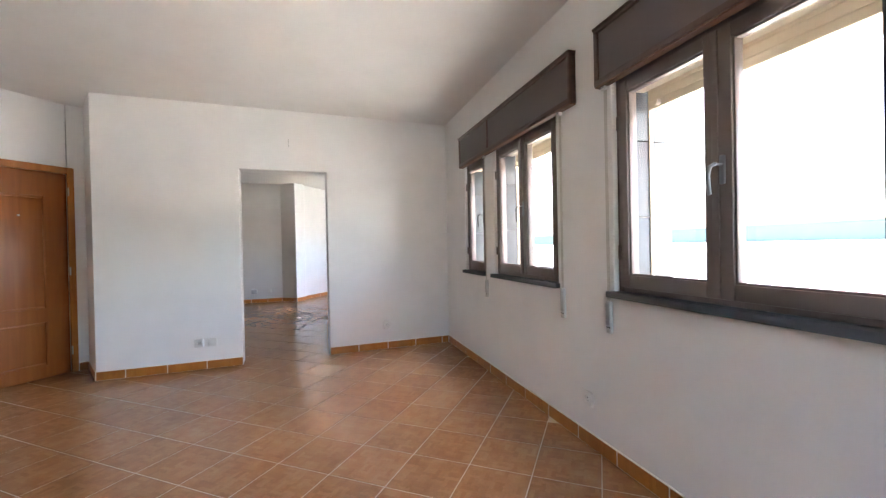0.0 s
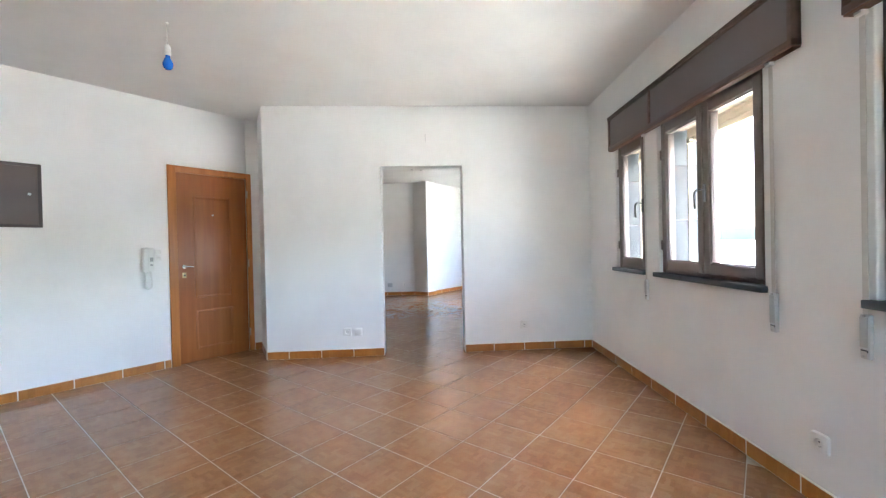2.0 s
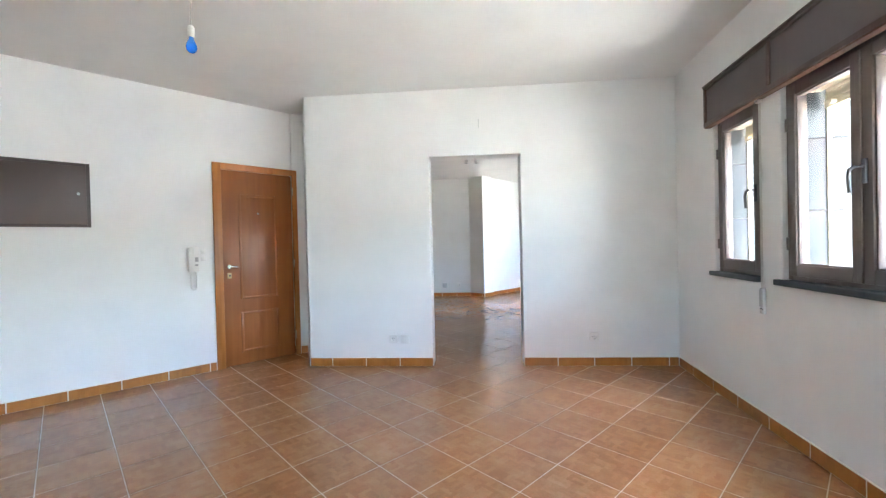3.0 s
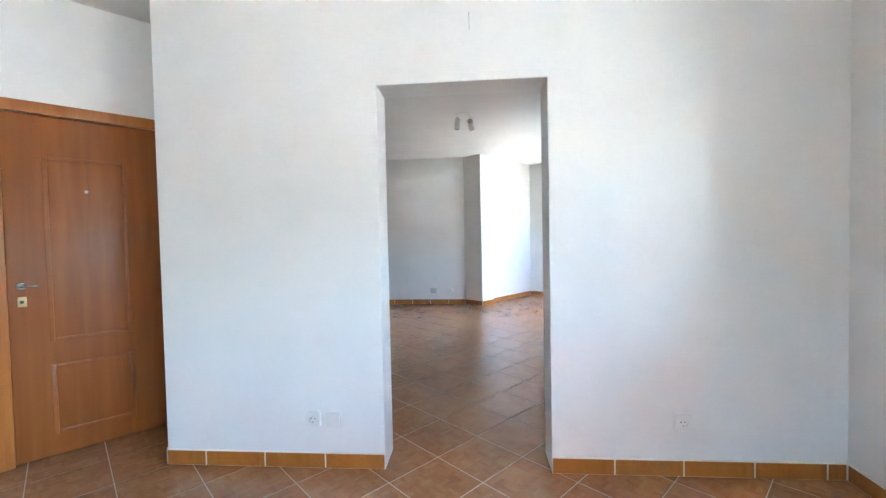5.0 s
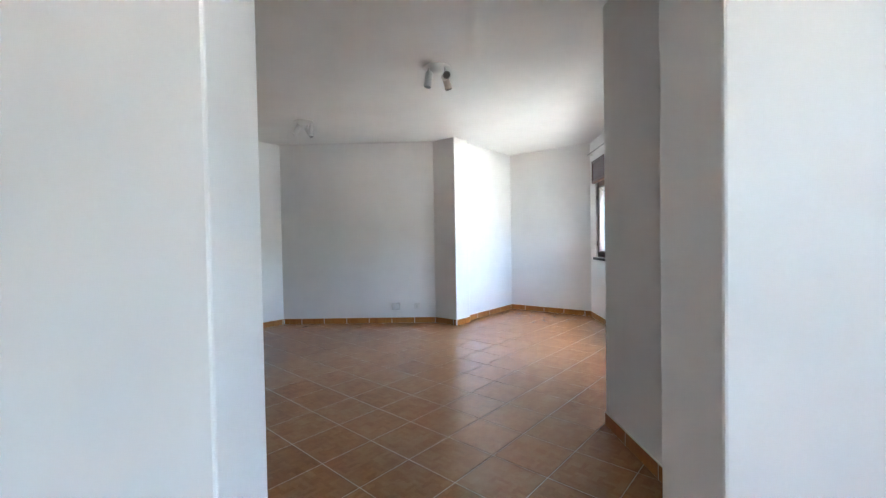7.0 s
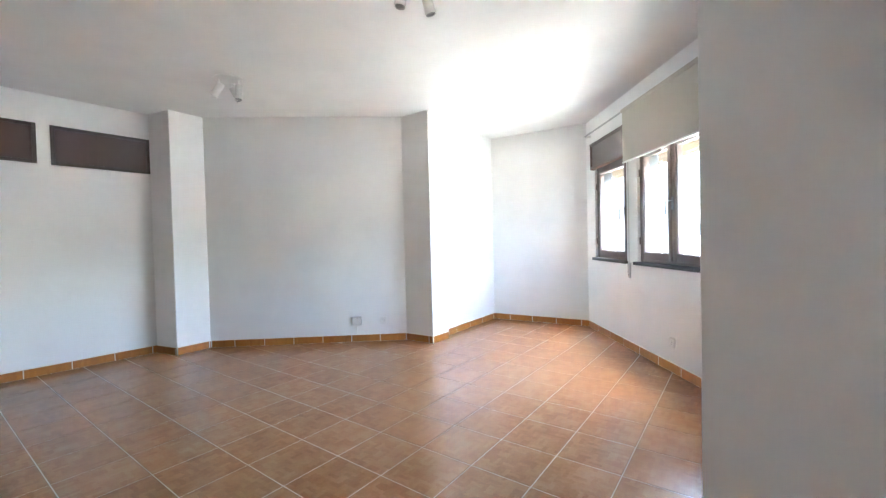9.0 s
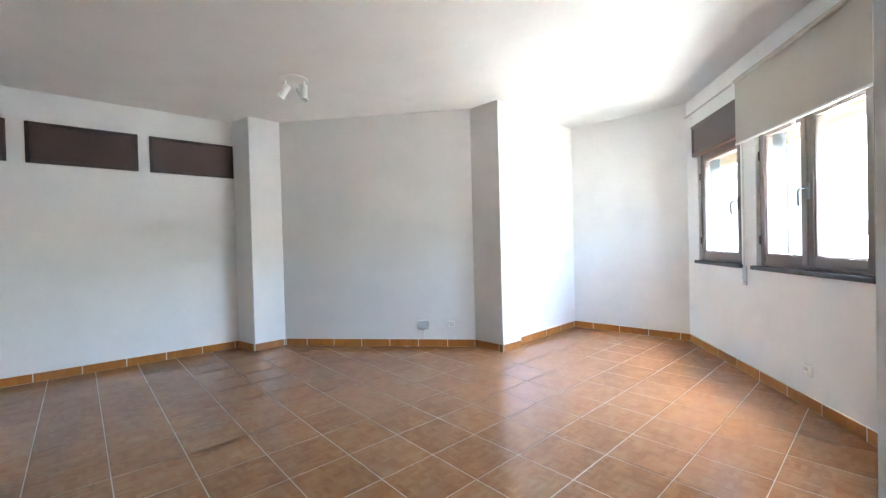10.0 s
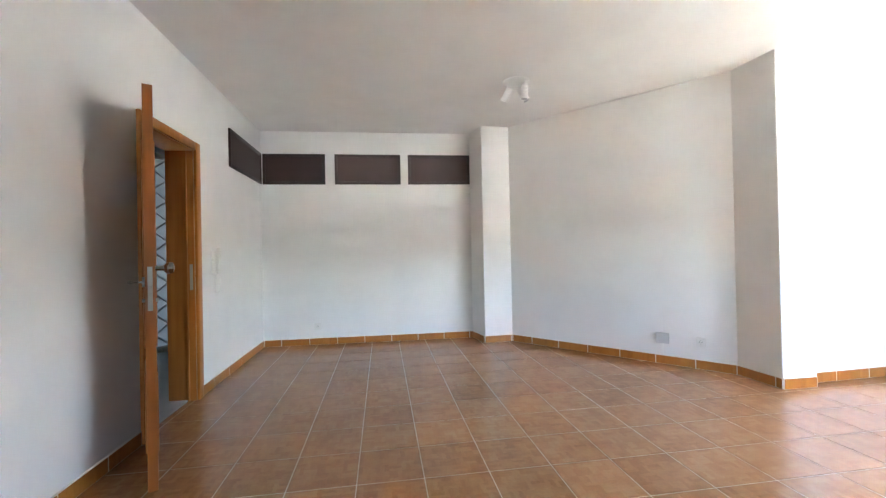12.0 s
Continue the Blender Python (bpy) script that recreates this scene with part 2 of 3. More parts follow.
def bar(points, r, n=10):
    """A bent round bar through the points."""
    bm = bmesh.new()
    pts = [Vector(p) for p in points]
    rings = []
    for i, p in enumerate(pts):
        d = (pts[min(i + 1, len(pts) - 1)] - pts[max(i - 1, 0)]).normalized()
        q = d.to_track_quat("Z", "Y").to_matrix()
        rings.append([bm.verts.new(p + q @ Vector((r * math.cos(2 * math.pi * k / n), r * math.sin(2 * math.pi * k / n), 0))) for k in range(n)])
    for a, b in zip(rings, rings[1:]):
        best = min(range(n), key=lambda s: (a[0].co - b[s].co).length)
        for k in range(n):
            bm.faces.new((a[k], a[(k + 1) % n], b[(k + 1 + best) % n], b[(k + best) % n]))
    bm.faces.new(rings[0][::-1])
    bm.faces.new(rings[-1])
    return bm


def mesh_of(name, bm, material, smooth=False):
    bmesh.ops.recalc_face_normals(bm, faces=bm.faces)
    me = bpy.data.meshes.new(name)
    bm.to_mesh(me)
    bm.free()
    me.materials.append(material)
    if smooth:
        me.shade_smooth()
        me.set_sharp_from_angle(angle=radians(38))
    return me


def part(name, bm, material, parent, label="", m=None, smooth=True):
    ob = new(name, mesh_of(name, bm, material, smooth))
    ob.parent = parent
    if m is not None:
        ob.matrix_basis = m
    return tagged(ob, label)


def thing(name, m, label, category, group="", kind=""):
    ob = new(name)
    ob.empty_display_size = 0.1
    ob.matrix_basis = m
    return tagged(ob, label, category, group, kind)


def line(a, angle):
    """The frame of a wall: x along it, y to the left of it, z up."""
    return pose(a[0], a[1], 0, 0, 0, angle)


def ring(x0, z0, x1, z1, w, y0, y1, bevel=0.003, wb=None):
    """A rectangular frame of four bars in the wall's plane."""
    wb = w if wb is None else wb
    return boxes((x0, y0, z0, x0 + w, y1, z1), (x1 - w, y0, z0, x1, y1, z1),
                 (x0 + w, y0 + 0.001, z1 - w, x1 - w, y1 - 0.001, z1), (x0 + w, y0 + 0.001, z0, x1 - w, y1 - 0.001, z0 + wb), bevel=bevel)


def angle_of(a, b):
    return math.degrees(math.atan2(b[1] - a[1], b[0] - a[0]))


def dist(a, b):
    return math.hypot(b[0] - a[0], b[1] - a[1])


# ---- the plan ----
H = 2.64
A_L, R = (-3.252, -0.048), (0.232, -0.222)
FRONT = angle_of(A_L, R)
FAC = 82.7
fac = line(R, FAC)
front = line(A_L, FRONT)
left = line((-4.0, 0.008), 45.0)
C1, C2 = (-3.587, 0.418), (-3.462, 0.475)
PB_L, PB, PB_R = (-4.243, 5.23), (-3.945, 5.035), (-3.71, 5.30)
PA_L, PA, PA_R, PA_S = (-1.463, 5.115), (-1.177, 4.855), (-0.965, 5.06), (-0.957, 5.19)
C_A, C_B = (-0.10, 6.10), (0.945, 5.22)
C_C = (-6.12, 3.44)
HWA = angle_of(C_C, PB_L)
hiw = line(C_C, HWA)
dr2 = line(C_C, -45.0)
BACK = angle_of(PB_R, PA_L)
back = line(PB_R, BACK)
JOG0, JOG = (-0.545, 0.10), (-0.512, 1.70)


def wall(name, m, s0, s1, y0, y1, holes=(), top=H + 0.05, label="", base=-0.05):
    """A wall along x of its frame, from y0 to y1 thick, with holes (s0, z0, s1, z1) through it."""
    xs = sorted({s0, s1, *[h[0] for h in holes], *[h[2] for h in holes]})
    zs = sorted({base, top, *[h[1] for h in holes], *[h[3] for h in holes]})
    xs = [x for x in xs if s0 <= x <= s1]
    zs = [z for z in zs if base <= z <= top]
    def solid(i, k):
        if not (0 <= i < len(xs) - 1 and 0 <= k < len(zs) - 1):
            return False
        x, z = (xs[i] + xs[i + 1]) / 2, (zs[k] + zs[k + 1]) / 2
        return not any(h[0] < x < h[2] and h[1] < z < h[3] for h in holes)
    bm = bmesh.new()
    vs = {}
    def v(i, k, y):
        if (i, k, y) not in vs:
            vs[i, k, y] = bm.verts.new((xs[i], y, zs[k]))
        return vs[i, k, y]
    for i in range(len(xs) - 1):
        for k in range(len(zs) - 1):
            if not solid(i, k):
                continue
            for y in (y0, y1):
                bm.faces.new([v(i, k, y), v(i + 1, k, y), v(i + 1, k + 1, y), v(i, k + 1, y)])
            for di, dk, p, q in ((-1, 0, (i, k), (i, k + 1)), (1, 0, (i + 1, k), (i + 1, k + 1)), (0, -1, (i, k), (i + 1, k)), (0, 1, (i, k + 1), (i + 1, k + 1))):
                if not solid(i + di, k + dk):
                    bm.faces.new([v(*p, y0), v(*q, y0), v(*q, y1), v(*p, y1)])
    ob = new(name, mesh_of(name, bm, WALL))
    ob.matrix_basis = m
    if holes or name.startswith("wall_front"):
        bv = ob.modifiers.new("worn edges", "BEVEL")
        bv.width, bv.segments, bv.limit_method, bv.angle_limit = 0.006, 2, "ANGLE", radians(50)
    return tagged(ob, label or "white painted plaster wall with faint unevenness", "wall", kind="structure")


def prism(name, pts, material, z0, z1, label, bevel=0.008, category="wall"):
    bm = bmesh.new()
    lo = [bm.verts.new((x, y, z0)) for x, y in pts]
    hi = [bm.verts.new((x, y, z1)) for x, y in pts]
    n = len(pts)
    bm.faces.new(lo[::-1])
    bm.faces.new(hi)
    for i in range(n):
        bm.faces.new((lo[i], lo[(i + 1) % n], hi[(i + 1) % n], hi[i]))
    ob = new(name, mesh_of(name, bm, material))
    if bevel:
        bv = ob.modifiers.new("worn edges", "BEVEL")
        bv.width, bv.segments, bv.limit_method, bv.angle_limit = bevel, 2, "ANGLE", radians(30)
    return tagged(ob, label, category, kind="structure")


# windows along the facade: from, to, number of sashes
WINDOWS = [(-4.10, -2.955, 2), (-2.427, -1.42, 2), (-1.215, -0.672, 1), (3.11, 4.21, 2), (4.43, 5.243, 1)]
SILL, HEAD = 0.905, 2.03

# ---- large structure ----
wall("wall_front", front, 0.0, 3.62, 0.0, 0.20, [(1.216, -0.06, 2.08, 2.002)], label="white plaster partition wall with an open doorway")
wall("wall_facade", fac, -6.75, 5.75, -0.34, 0.0, [(a, SILL - 0.02, b, HEAD) for a, b, _ in WINDOWS], label="white plaster outer wall with brown windows")
wall("wall_entrance", left, -5.0, 0.586, 0.0, 0.14, [(-0.135, -0.06, 0.59, 1.962)], label="white plaster wall beside the entrance door")
wall("wall_corner", line(C1, angle_of(C1, C2)), 0.008, dist(C1, C2) + 0.02, 0.0, 0.12)
wall("wall_return", line(C2, angle_of(C2, A_L)), 0.0, dist(C2, A_L), 0.001, 0.16)
wall("wall_high_windows", hiw, -0.2, dist(C_C, PB_L) + 0.1, 0.0, 0.2)
wall("wall_inner_door", dr2, -0.2, 4.66, -0.19, 0.0, [(1.78, -0.06, 2.47, 1.962)], label="white plaster wall with an open wooden door")
wall("wall_back", back, -0.1, dist(PB_R, PA_L) + 0.1, 0.0, 0.2)
wall("wall_nook_west", line(PA_S, angle_of(PA_S, C_A)), -0.05, dist(PA_S, C_A) + 0.2, 0.0, 0.2)
wall("wall_nook_east", line(C_A, angle_of(C_A, C_B)), -0.2, dist(C_A, C_B) + 0.5, 0.0, 0.2)
prism("pillar_dark", [PB_L, PB, PB_R, (-3.71, 5.62), (-4.243, 5.62)], WALL, -0.05, H + 0.05, "white plastered structural pillar", category="pillar")
prism("pillar_light", [PA_L, PA, PA_R, PA_S, (-0.95, 5.6), (-1.463, 5.6)], WALL, -0.05, H + 0.05, "white plastered structural pillar beside the bright nook", category="pillar")
prism("wall_block", [JOG0, JOG, (0.53, 1.735), (0.30, -0.05), (-0.54, -0.05)], WALL, -0.05, H + 0.05, "white plastered wall block between two rooms")
# plain walls that close the rooms behind the walker; the end wall's window is added
wall("wall_room_end", line((0.2, -6.6), 180), 0.35, 7.8, -0.2, 0.0, [(0.9, 0.9, 2.0, 2.05)], label="white plaster end wall with an added, unseen window opening")
wall("wall_room_side", line((-7.4, -3.3), -90), -0.1, 3.45, -0.2, 0.0)
# stair lobby behind both wooden doors
wall("wall_lobby", line((-6.9, -2.6), 90), -0.2, 6.9, 0.0, 0.2, [(4.35, -0.06, 5.85, 2.35)])
wall("wall_lobby_south", line((-6.95, -2.2), 0), -0.2, 0.68, -0.2, 0.0)
wall("wall_lobby_north", line((-6.95, 3.9), -30), -0.2, 0.95, 0.0, 0.2)


def slab(name, pts, material, z0, z1, label, category):
    return prism(name, pts, material, z0, z1, label, 0, category)


slab("ceiling", [(-7.7, -6.85), (-0.3, -6.85), (1.25, 6.0), (1.0, 6.9), (-7.7, 6.9)], CEIL, H, H + 0.25, "white painted plaster ceiling", "ceiling")
floor = slab("floor", [(-7.7, -6.85), (-0.35, -6.85), (1.2, 6.0), (1.0, 6.9), (-7.7, 6.9)], GROUT, -0.25, -0.0015, "glazed terracotta tile floor laid diagonally with pale grout", "floor")
slab("lobby_floor", [(-4.32, 1.56), (-4.86, 2.10), (-6.9, 3.95), (-6.9, 0.2), (-5.3, 0.2)], STONEFLOOR, -0.003, 0.008, "grey polished stone lobby floor", "floor")

# outside: ground, sea, parapet, neighbour's eaves
slab("ground", [(-900, -900), (900, -900), (900, 900), (-900, 900)], PAVING, -0.6, -0.3, "pale sunlit paving outside the windows", "ground")
slab("parapet", [(9.0, -60), (9.25, -60), (9.25, 60), (9.0, 60)], OUTWHITE, -0.3, 0.83, "low white parapet wall outside", "parapet")
bd = slab("backdrop", [(300, -700), (301, -700), (301, 700), (300, 700)], SEAPAINT, -3, 11, "distant turquoise band of sea", "sea")
ev = new("balcony", mesh_of("balcony", boxes((-6.6, -2.65, 2.70, -1.70, -0.345, 2.88), (-6.6, -2.65, 2.88, -1.70, -2.50, 3.75), bevel=0.01), RENDER_PINK))
ev.matrix_basis = fac
tagged(ev, "pink rendered balcony slab and parapet outside", "balcony", kind="structure")

# ---- windows ----
def handle(parent, x, z, y, dark):
    """A lever handle on its plate, pointing down."""
    mat = BLACKISH if dark else LEVERGREY
    h = part("window_handle", boxes((x - 0.011, y, z - 0.055, x + 0.011, y + 0.012, z + 0.055), bevel=0.004), mat, parent, "dark metal handle" if dark else "satin steel handle")
    part("lever", bar([(x, y + 0.01, z + 0.02), (x, y + 0.045, z + 0.02), (x + 0.012, y + 0.056, z + 0.01), (x + 0.02, y + 0.056, z - 0.02),
                       (x + 0.02, y + 0.052, z - 0.075), (x + 0.016, y + 0.052, z - 0.095)], 0.008), mat, h)
    return h


def window(name, a, b, sashes):
    w = thing(name, fac, "brown-framed " + ("double" if sashes == 2 else "single") + " casement window with a slate sill", "window", kind="structure")
    part("window_frame", ring(a, SILL + 0.012, b, 2.012, 0.034, -0.095, -0.03), BROWN, w)
    x0, x1 = a + 0.03, b - 0.03
    mid = (x0 + x1) / 2
    spans = [(x0, mid - 0.001), (mid + 0.001, x1)] if sashes == 2 else [(x0, x1)]
    for p, q in spans:
        sash = part("sash", ring(p, SILL + 0.036, q, 1.985, 0.056, -0.082, -0.016, 0.005, 0.062), BROWN, w)
        part("glazing_bead", ring(p + 0.054, SILL + 0.096, q - 0.054, 1.931, 0.011, -0.06, -0.026, 0.003), BROWN, sash)
        g = part("pane", boxes((p + 0.056, -0.052, SILL + 0.098, q - 0.056, -0.046, 1.929)), GLASS, sash, "clear glass pane", smooth=False)
        g.visible_shadow = False
    for x in (a + 0.028, b - 0.028):
        for z in (1.12, 1.78):
            part("hinge", tube(bmesh.new(), (x, -0.014, z - 0.035), (x, -0.014, z + 0.035), 0.008, 12), BROWN, w)
    if sashes == 2:
        part("meeting_strip", boxes((mid - 0.006, -0.02, SILL + 0.04, mid + 0.022, -0.008, 1.98), bevel=0.003), BROWN, w)
        handle(w, mid - 0.022, 1.44, -0.018, False)
    else:
        handle(w, x0 + 0.03, 1.44, -0.018, True)
    part("window_sill", boxes((a - 0.02, -0.099, SILL - 0.022, b + 0.03, 0.034, SILL + 0.010), bevel=0.004), SLATE, w, "dark slate sill")
    part("outer_sill", boxes((a, -0.38, SILL - 0.022, b, -0.101, SILL + 0.006), bevel=0.004), MARBLE, w, "grey stone outer sill")
    z = SILL + 0.008
    for x, y in ((a, a + 0.02), (b - 0.02, b)):
        for z0, z1 in ((z, 1.30), (1.304, 1.70), (1.704, HEAD - 0.002)):
            part("cladding_stone", boxes((x, -0.36, z0, y, -0.10, z1), bevel=0.002), MARBLE, w, "grey veined cladding stone")
    # rolled-up outer shutter: its lowest slats hang under the head
    sh = part("shutter_rail", boxes((a + 0.045, -0.215, 1.855, b - 0.045, -0.19, 1.895), bevel=0.004), CREAM, w, "cream rolled-up shutter end")
    for k in range(3):
        part("slat", boxes((a + 0.045, -0.211, 1.898 + k * 0.045, b - 0.045, -0.196, 1.9435 + k * 0.045), bevel=0.005), CREAM, sh)
    part("shutter_soffit", boxes((a + 0.021, -0.188, 1.955, b - 0.021, -0.097, HEAD - 0.002), bevel=0.003), CREAM, w)
    part("guide_rail", boxes((b - 0.029, -0.238, z, b - 0.021, -0.214, HEAD - 0.002), bevel=0.003), CREAM, w)
    part("guide_rail", boxes((a + 0.021, -0.238, z, a + 0.029, -0.214, HEAD - 0.002), bevel=0.003), CREAM, w)
    part("stopper", tube(bmesh.new(), (b - 0.12, -0.19, 1.875), (b - 0.12, -0.165, 1.875), 0.013, 14), CREAM, sh)


for k, (a, b, n) in enumerate(WINDOWS):
    window("window_%d" % (k + 1), a, b, n)


# unseen window, added so that more sky light falls on the front wall
te = thing("window_6", line((0.2, -6.6), 180), "unseen double casement window added in the end wall for light", "window", kind="structure")
part("window_frame", ring(0.902, 0.902, 1.998, 2.048, 0.035, -0.13, -0.06), BROWN, te)
for p, q in ((0.937, 1.449), (1.451, 1.963)):
    sash = part("sash", ring(p, 0.937, q, 2.013, 0.056, -0.12, -0.07, 0.004), BROWN, te)
    g = part("pane", boxes((p + 0.054, -0.098, 0.99, q - 0.054, -0.092, 1.96)), GLASS, sash, "clear glass pane", smooth=False)
    g.visible_shadow = False

# sky portals in the window openings
OPENINGS = [(fac @ pose((a + b) / 2, -0.11, (SILL + HEAD) / 2, 90), b - a, HEAD - SILL) for a, b, _ in WINDOWS]
OPENINGS.append((line((0.2, -6.6), 180) @ pose(1.45, -0.14, 1.475, 90), 1.1, 1.15))
for m, w, h in OPENINGS:
    portal = new("window_portal", bpy.data.lights.new("window_portal", "AREA"))
    portal.data.shape, portal.data.size, portal.data.size_y = "RECTANGLE", w, h
    portal.data.cycles.is_portal = True
    portal.matrix_basis = m


def shutter_box(a, b, dividers, label):
    """A timber box over a window: panel, raised moulding, reddish underside."""
    z0, z1, y = 1.995, 2.308, 0.05
    t = thing("shutter_box", fac, label, "shutter box", "shutter boxes over the windows")
    part("casing", boxes((a + 0.004, 0.002, z0 + 0.012, b - 0.004, y - 0.014, z1 - 0.004)), BOXPANEL, t)
    part("top_moulding", boxes((a, 0.002, z1 - 0.03, b, y, z1), (a - 0.004, 0.002, z1 - 0.012, b + 0.004, y + 0.006, z1), bevel=0.003), BOXTRIM, t)
    part("bottom_moulding", boxes((a, 0.002, z0 + 0.004, b, y, z0 + 0.034), bevel=0.003), BOXTRIM, t)
    part("underside", boxes((a + 0.004, 0.004, z0 - 0.004, b - 0.004, y - 0.006, z0 + 0.006)), BOXLIP, t, "reddish wooden underside")
    for x in (a, b - 0.026, *[d - 0.013 for d in dividers]):
        part("side_moulding", boxes((x, 0.003, z0 + 0.03, x + 0.026, y - 0.001, z1 - 0.028), bevel=0.003), BOXTRIM, t)
    return t


shutter_box(-4.22, -2.882, [], "brown wooden shutter box over the double window")
shutter_box(-2.657, -0.634, [-1.388], "long brown wooden shutter box over two windows")
shutter_box(3.02, 5.255, [4.33], "brown wooden shutter box behind the roller blind")


def strap(s, z1, z0, winder):
    t = thing("shutter_strap", fac @ pose(s, 0, 0), "pale shutter strap with a grey winder on the wall", "shutter strap", "shutter straps")
    part("tape", boxes((-0.011, 0.012, z0 + winder * 0.8, 0.011, 0.014, z1)), STRAP, t)
    part("guide", boxes((-0.016, 0.002, z1 - 0.012, 0.016, 0.03, z1 + 0.014), bevel=0.004), WHITEPL, t)
    # grey strip coloured as the shade inside the guide's slot
    part("guide_slot_shade", boxes((-0.012, 0.03, z1 - 0.004, 0.012, 0.033, z1 + 0.004)), GREYPL, t)
    part("winder_body", boxes((-0.019, 0.0, z0, 0.019, 0.020, z0 + winder), bevel=0.007), PALEGREY, t, "pale grey strap winder")
    part("winder_plate", boxes((-0.015, 0.020, z0 + 0.045, 0.015, 0.024, z0 + winder - 0.012), bevel=0.0018), STEEL, t, "bright cover plate")
    # black strip in place of the shaded slot; the body is not cut
    part("strap_slot_shade", boxes((-0.013, 0.0195, z0 + 0.026, 0.013, 0.0215, z0 + 0.036)), BLACKISH, t)
    part("strap_end", boxes((-0.010, 0.0215, z0 + 0.004, 0.010, 0.0235, z0 + 0.031)), STRAP, t)
    for z in (z0 + 0.012, z0 + winder - 0.006):
        part("screw", tube(bmesh.new(), (0, 0.018, z), (0, 0.0245, z), 0.004, 10), STEEL, t)


strap(-2.925, 1.985, 0.69, 0.17)
strap(-2.497, 1.985, 0.70, 0.19)
strap(-1.255, 1.985, 0.69, 0.16)
strap(4.362, 1.985, 0.74, 0.16)

# roller blind on its long rail
rb = thing("roller_blind", fac, "beige fabric roller blind half rolled on a rail", "blind")
part("fabric", boxes((3.0, 0.074, 1.915, 4.335, 0.0765, 2.422)), BLIND, rb)
part("bottom_bar", boxes((3.0, 0.068, 1.905, 4.335, 0.083, 1.922), bevel=0.004), WHITEPL, rb, "white bottom bar")
part("roller", tube(bmesh.new(), (3.0, 0.075, 2.43), (4.335, 0.075, 2.43), 0.02, 20), BLIND, rb)
part("rail", tube(bmesh.new(), (2.6, 0.072, 2.432), (5.36, 0.072, 2.432), 0.010, 14), STEEL, rb, "thin grey steel rail")
for x in (2.65, 4.36, 5.345):
    part("bracket", boxes((x - 0.006, 0.0, 2.418, x + 0.006, 0.084, 2.446), bevel=0.003), WHITEPL, rb)
part("pull_tab", boxes((3.62, 0.064, 1.885, 3.66, 0.072, 1.912), bevel=0.003), WHITEPL, rb)

# ---- doors ----
def door_leaf(parent, w, h, t=0.038):
    """A leaf from x 0 to w with two sunk panels on each side, framed by a moulding."""
    leaf = part("leaf", boxes((0, 0, 0, w, t, h), bevel=0.002), DOORWOOD, parent, "varnished reddish-brown door leaf")
    p0, p1 = 0.16 * w / 0.72, w - 0.17 * w / 0.72
    for z0, z1 in ((0.12, 0.525), (0.655, 1.715)):
        for y in (-0.004, t + 0.004):
            s = 1 if y > 0 else -1
            part("moulding", ring(p0, z0, p1, z1, 0.024, min(y + s * 0.004, y - s * 0.006), max(y + s * 0.004, y - s * 0.006), 0.004), DOORWOOD, leaf)
    return leaf


def lever(parent, x, y, z, side, way):
    """A lever handle with its rose; side: which way it stands off, way: where it points."""
    h = part("door_handle", tube(bmesh.new(), (x, y, z), (x, y + side * 0.012, z), 0.020, 20), POLISHED, parent, "polished steel lever handle")
    part("lever", bar([(x, y + side * 0.01, z), (x, y + side * 0.05, z), (x + way * 0.015, y + side * 0.056, z), (x + way * 0.066, y + side * 0.054, z - 0.003)], 0.008), POLISHED, h)
    part("lock_rose", boxes((x - 0.018, min(y, y + side * 0.008), z - 0.115, x + 0.018, max(y, y + side * 0.008), z - 0.06), bevel=0.003), BRASS, parent, "dull brass lock plate")
    part("cylinder", tube(bmesh.new(), (x, y, z - 0.088), (x, y + side * 0.016, z - 0.088), 0.009, 14), BLACKISH, parent)


d1 = thing("door_1", left, "closed varnished wooden entrance door with brown frame", "door", kind="structure")
lf = door_leaf(d1, 0.704, 1.945)
lf.matrix_basis = pose(-0.123, 0.0, 0.006)
F1 = -0.022
part("door_frame", boxes((-0.197, F1, 0.0, -0.122, 0.0, 2.018), (0.583, F1, 0.0, 0.648, 0.0, 2.018), (-0.122, F1 + 0.001, 1.953, 0.583, 0.0, 2.018), bevel=0.004), TRIMWOOD, d1, "lighter varnished door frame")
part("frame_lining", boxes((-0.134, 0.001, 0.0, -0.124, 0.13, 1.96), (0.564, 0.041, 0.0, 0.584, 0.13, 1.96), (-0.124, 0.041, 1.952, 0.564, 0.13, 1.961)), TRIMWOOD, d1)
lever(d1, -0.066, -0.006, 0.995, -1, 1)
part("peephole", tube(bmesh.new(), (0.222, 0.0, 1.53), (0.222, -0.01, 1.53), 0.009, 16), STEEL, d1, "small steel peephole")
for z in (0.22, 1.0, 1.78):
    part("door_hinge", tube(bmesh.new(), (0.584, F1 - 0.004, z - 0.04), (0.584, F1 - 0.004, z + 0.04), 0.007, 12), STEEL, d1)

d2 = thing("door_2", dr2, "open varnished wooden door in a brown frame", "door", kind="structure")
part("door_frame", boxes((1.712, 0.0, 0.0, 1.787, 0.022, 2.018), (2.463, 0.0, 0.0, 2.535, 0.022, 2.018), (1.787, 0.0, 1.953, 2.463, 0.021, 2.018), bevel=0.004), TRIMWOOD, d2, "varnished door frame")
part("frame_lining", boxes((1.781, -0.20, 0.0, 1.797, -0.001, 1.957), (2.453, -0.20, 0.0, 2.469, -0.001, 1.957), (1.797, -0.20, 1.945, 2.453, -0.001, 1.958), bevel=0.002), TRIMWOOD, d2, "varnished lining of the doorway")
